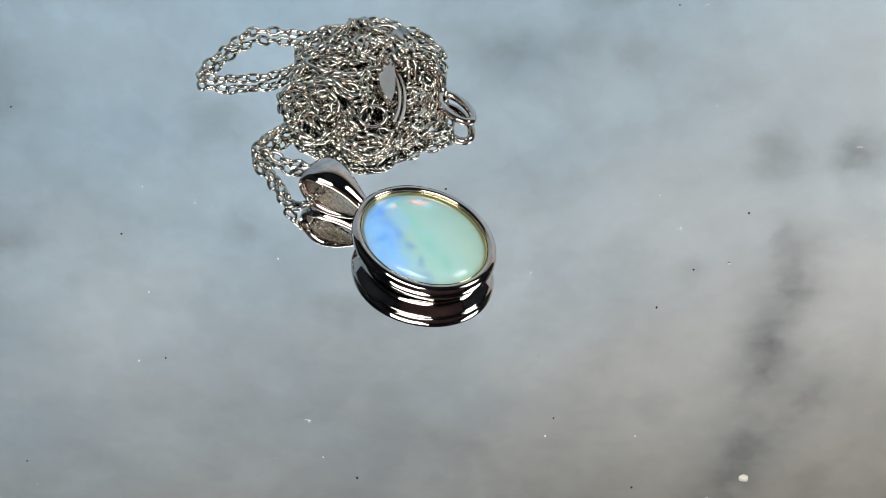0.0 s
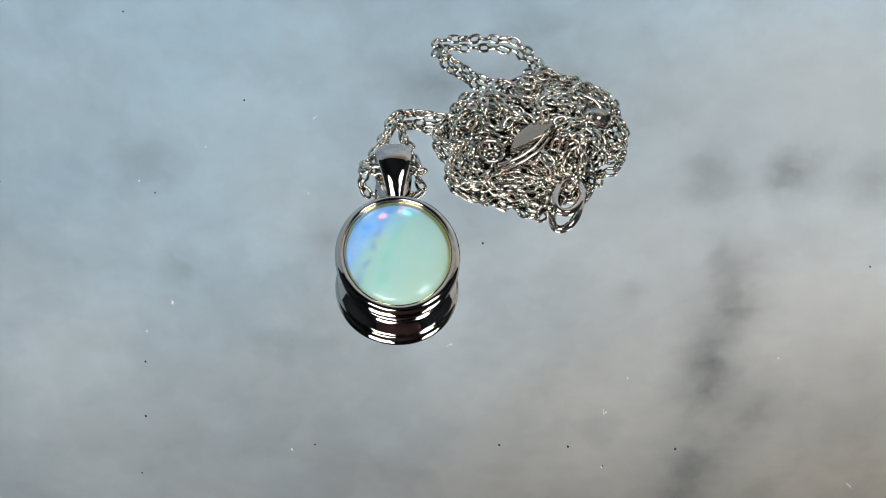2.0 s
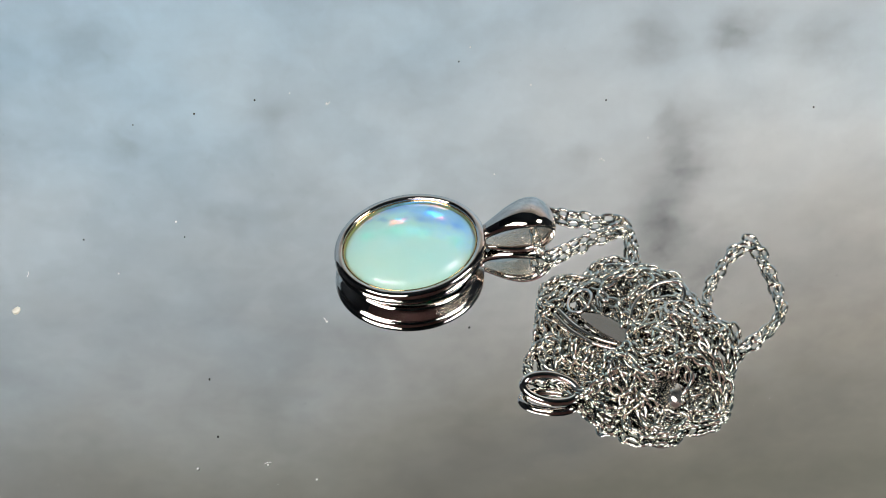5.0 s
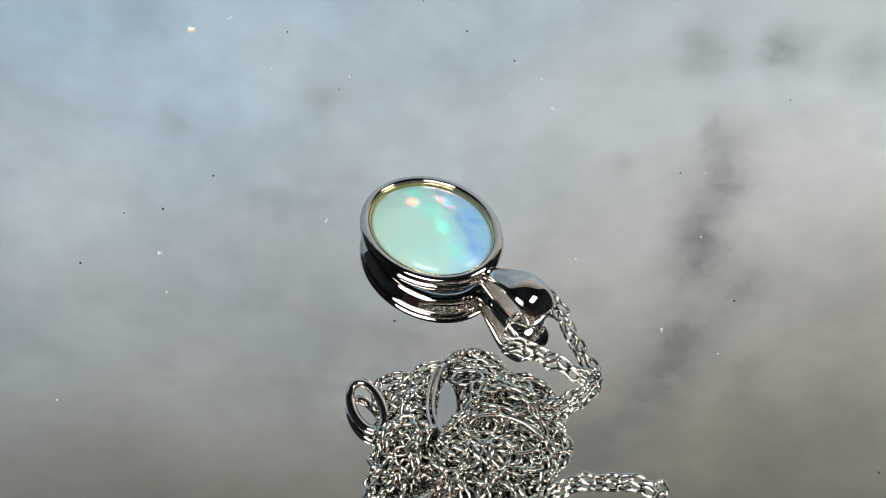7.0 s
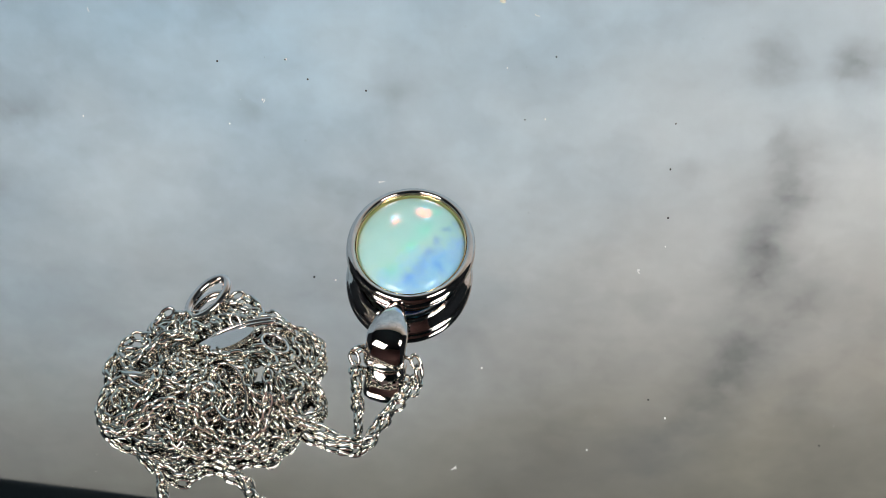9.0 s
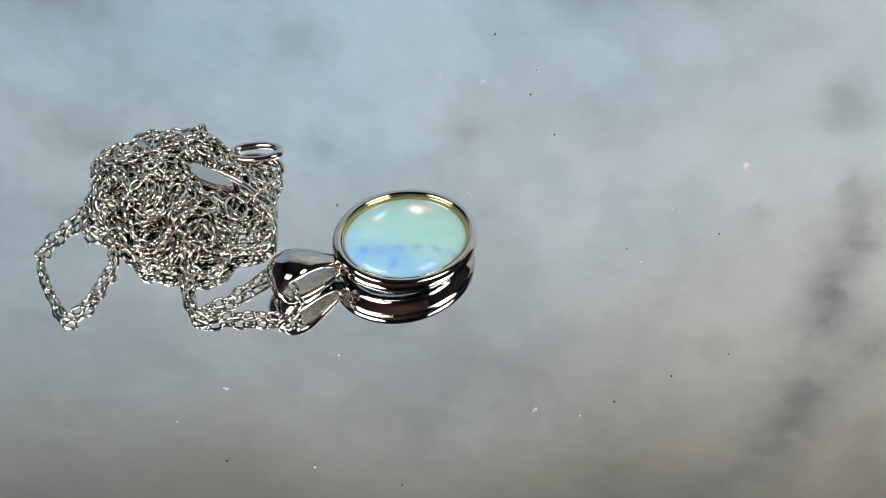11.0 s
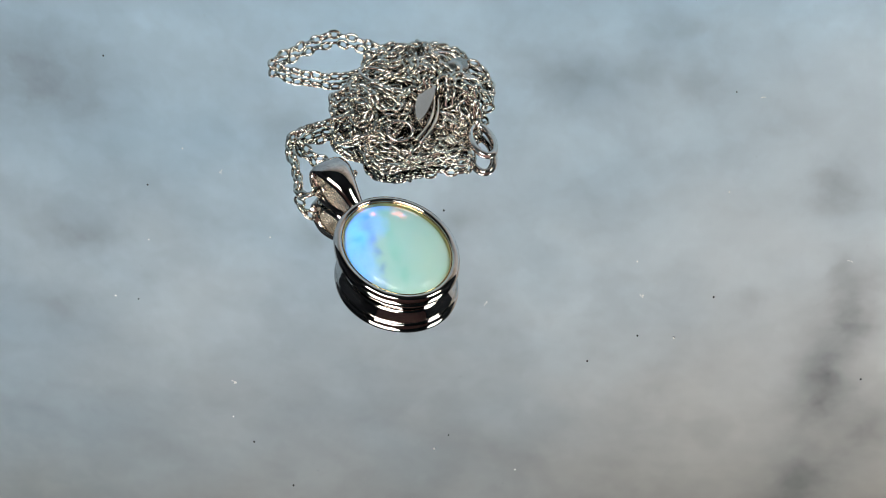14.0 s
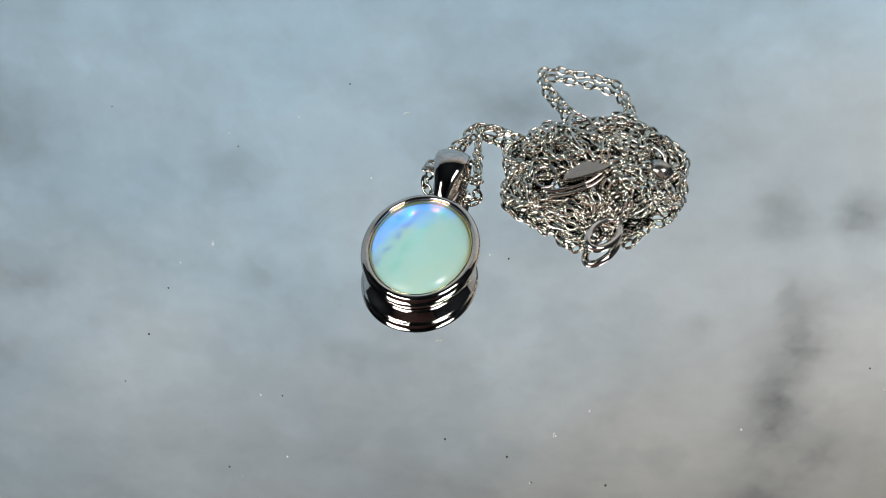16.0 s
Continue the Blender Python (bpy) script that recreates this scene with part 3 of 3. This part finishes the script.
    # spring ring near the top of the heap, with its small loop
    for r1, r2, x, y, z, rz, rx in ((0.0170, 0.0085, -0.1110, 0.1425, 0.0215, 170, 14), (0.0105, 0.0085, -0.0850, 0.1735, 0.0130, 40, 38), (0.0075, 0.0062, -0.0900, 0.1095, 0.0150, 20, 25)):
        loop = [(r1 * math.cos(math.tau * i / 32) * U, r2 * math.sin(math.tau * i / 32) * U, 0) for i in range(32)]
        part("jump_ring", tube(loop, 0.0010 * U, 8, closed=True), WHITE_GOLD, thing, "polished jump ring").matrix_basis = at(x, y, z, rz, rx)
    # flat maker's tag standing among the links
    bm = bmesh.new()
    bmesh.ops.create_cone(bm, cap_ends=True, segments=28, radius1=0.0085 * U, radius2=0.0085 * U, depth=0.0016 * U)
    bmesh.ops.scale(bm, vec=(1, 0.72, 1), verts=bm.verts)
    part("oval_tag", bm, CLASP_METAL, thing, "small flat grey metal tag").matrix_basis = at(-0.0765, 0.1762, 0.0120, 60, 40)
    return thing


# ---- dust ----
SPECKS_PALE = [(-25.7, 7.7), (-28.1, -1.1), (14.0, 3.2), (-0.7, 1.8), (9.4, 9.9), (14.7, 19.9), (10.7, 6.6), (-7.8, 8.6), (-28.1, -7.3), (-29.7, 9.2), (-15.0, -15.0), (-0.1, -12.8), (6.0, -12.6), (-19.1, 2.4), (-16.1, -12.1)]
SPECKS_DARK = [(8.3, -1.2), (16.0, 8.3), (-40.8, 17.3), (-12.7, -16.6), (-4.7, -22.0), (-26.3, -7.0), (-30.7, 4.4), (0.5, -11.3), (28.4, 4.1), (-34.5, -15.9), (-8.6, -19.2), (11.3, 2.5), (-6.9, 9.9), (-45.8, 2.4), (14.0, 3.3), (-52.0, 9.8), (12.7, 31.9), (-46.8, 23.8), (5.5, -16.8)]


def speck(bm, rng, x, y, size):
    made = bmesh.ops.create_icosphere(bm, subdivisions=1, radius=size, matrix=Matrix.Translation((x, y, size * 0.5)) @ Matrix.Rotation(rng.uniform(0, 6), 4, "Z"))["verts"]
    for v in made:
        v.co.z = max(0.0, v.co.z * rng.uniform(0.5, 0.9))
        v.co.x = x + (v.co.x - x) * rng.uniform(0.7, 1.4)


def dust():
    rng = random.Random(8)
    made = []
    for name, spots, material, size, label in (("pale_dust", SPECKS_PALE, DUST_LIGHT, 0.000075, "scattered pale dust specks on the mirror"), ("dark_dust", SPECKS_DARK, DUST_DARK, 0.000085, "scattered dark dust specks on the mirror")):
        bm = bmesh.new()
        for x, y in spots:
            speck(bm, rng, x / 1000, y / 1000, size * rng.uniform(0.7, 1.05))
        for _ in range(210):
            a, r = rng.uniform(0, math.tau), 0.07 * math.sqrt(rng.random())
            speck(bm, rng, r * math.cos(a), r * math.sin(a), size * rng.uniform(0.11, 0.27))
        ob = new(name, finish(bm, name, material))
        made.append(tagged(ob, label, "dust", kind="stuff"))
    # short fibres
    for x, y, turn in ((-16.2, -12.0, 0), (15.0, 32.0, 37), (-0.7, 1.6, 74), (-25.6, 7.8, 111), (10.6, 6.5, 148), (25.5, 15.7, 5), (10.3, -17.6, 42)):
        c, s = math.cos(radians(turn)), math.sin(radians(turn))
        pts = smooth_path([(-0.00021, 0, 0.00003), (-0.00006, 0.00003, 0.00004), (0.00012, 0.00001, 0.00004), (0.00024, -0.00005, 0.00003)], steps=4)
        bm = tube([(p.x * c - p.y * s + x / 1000, p.x * s + p.y * c + y / 1000, p.z) for p in pts], 0.000018, 5)
        made.append(tagged(new("fibre", finish(bm, "fibre", DUST_LIGHT)), "tiny curled white fibre on the mirror", "fibre", "fibres on the mirror"))
    bm = bmesh.new()
    bmesh.ops.create_icosphere(bm, subdivisions=2, radius=1)
    for v in bm.verts:
        k = 1 + 0.35 * noise.noise(v.co * 1.7)
        v.co = Vector((0.01308 + v.co.x * 0.00034 * k, -0.01582 + v.co.y * 0.00022 * k, 0.00009 + v.co.z * 0.00009))
    made.append(tagged(new("flake", finish(bm, "flake", FLAKE)), "small cream-coloured flake lying on the mirror", "flake"))
    return made


setting()
marbled_board()
panel_lamp(-0.52, -0.72, 1.00, 0.80, 0.52, (0, 0, 0), (1.0, 0.985, 0.96), LAMP_LEFT, 1.6)
panel_lamp(0.86, -0.30, 1.02, 0.46, 0.40, (0, 0, 0), (1.0, 0.98, 0.95), LAMP_RIGHT, 1.6)
CARRIED = [turntable(), pendant(), necklace_chain(), *dust()]


def motions():
    """Everything on the mirror turns with it about the axis."""
    rows = [(k * 0.5, pose(0, 0, 0, 0, 0, SPIN * k * 0.5)) for k in range(33)]
    for ob in CARRIED:
        walk(ob, rows)


motions()
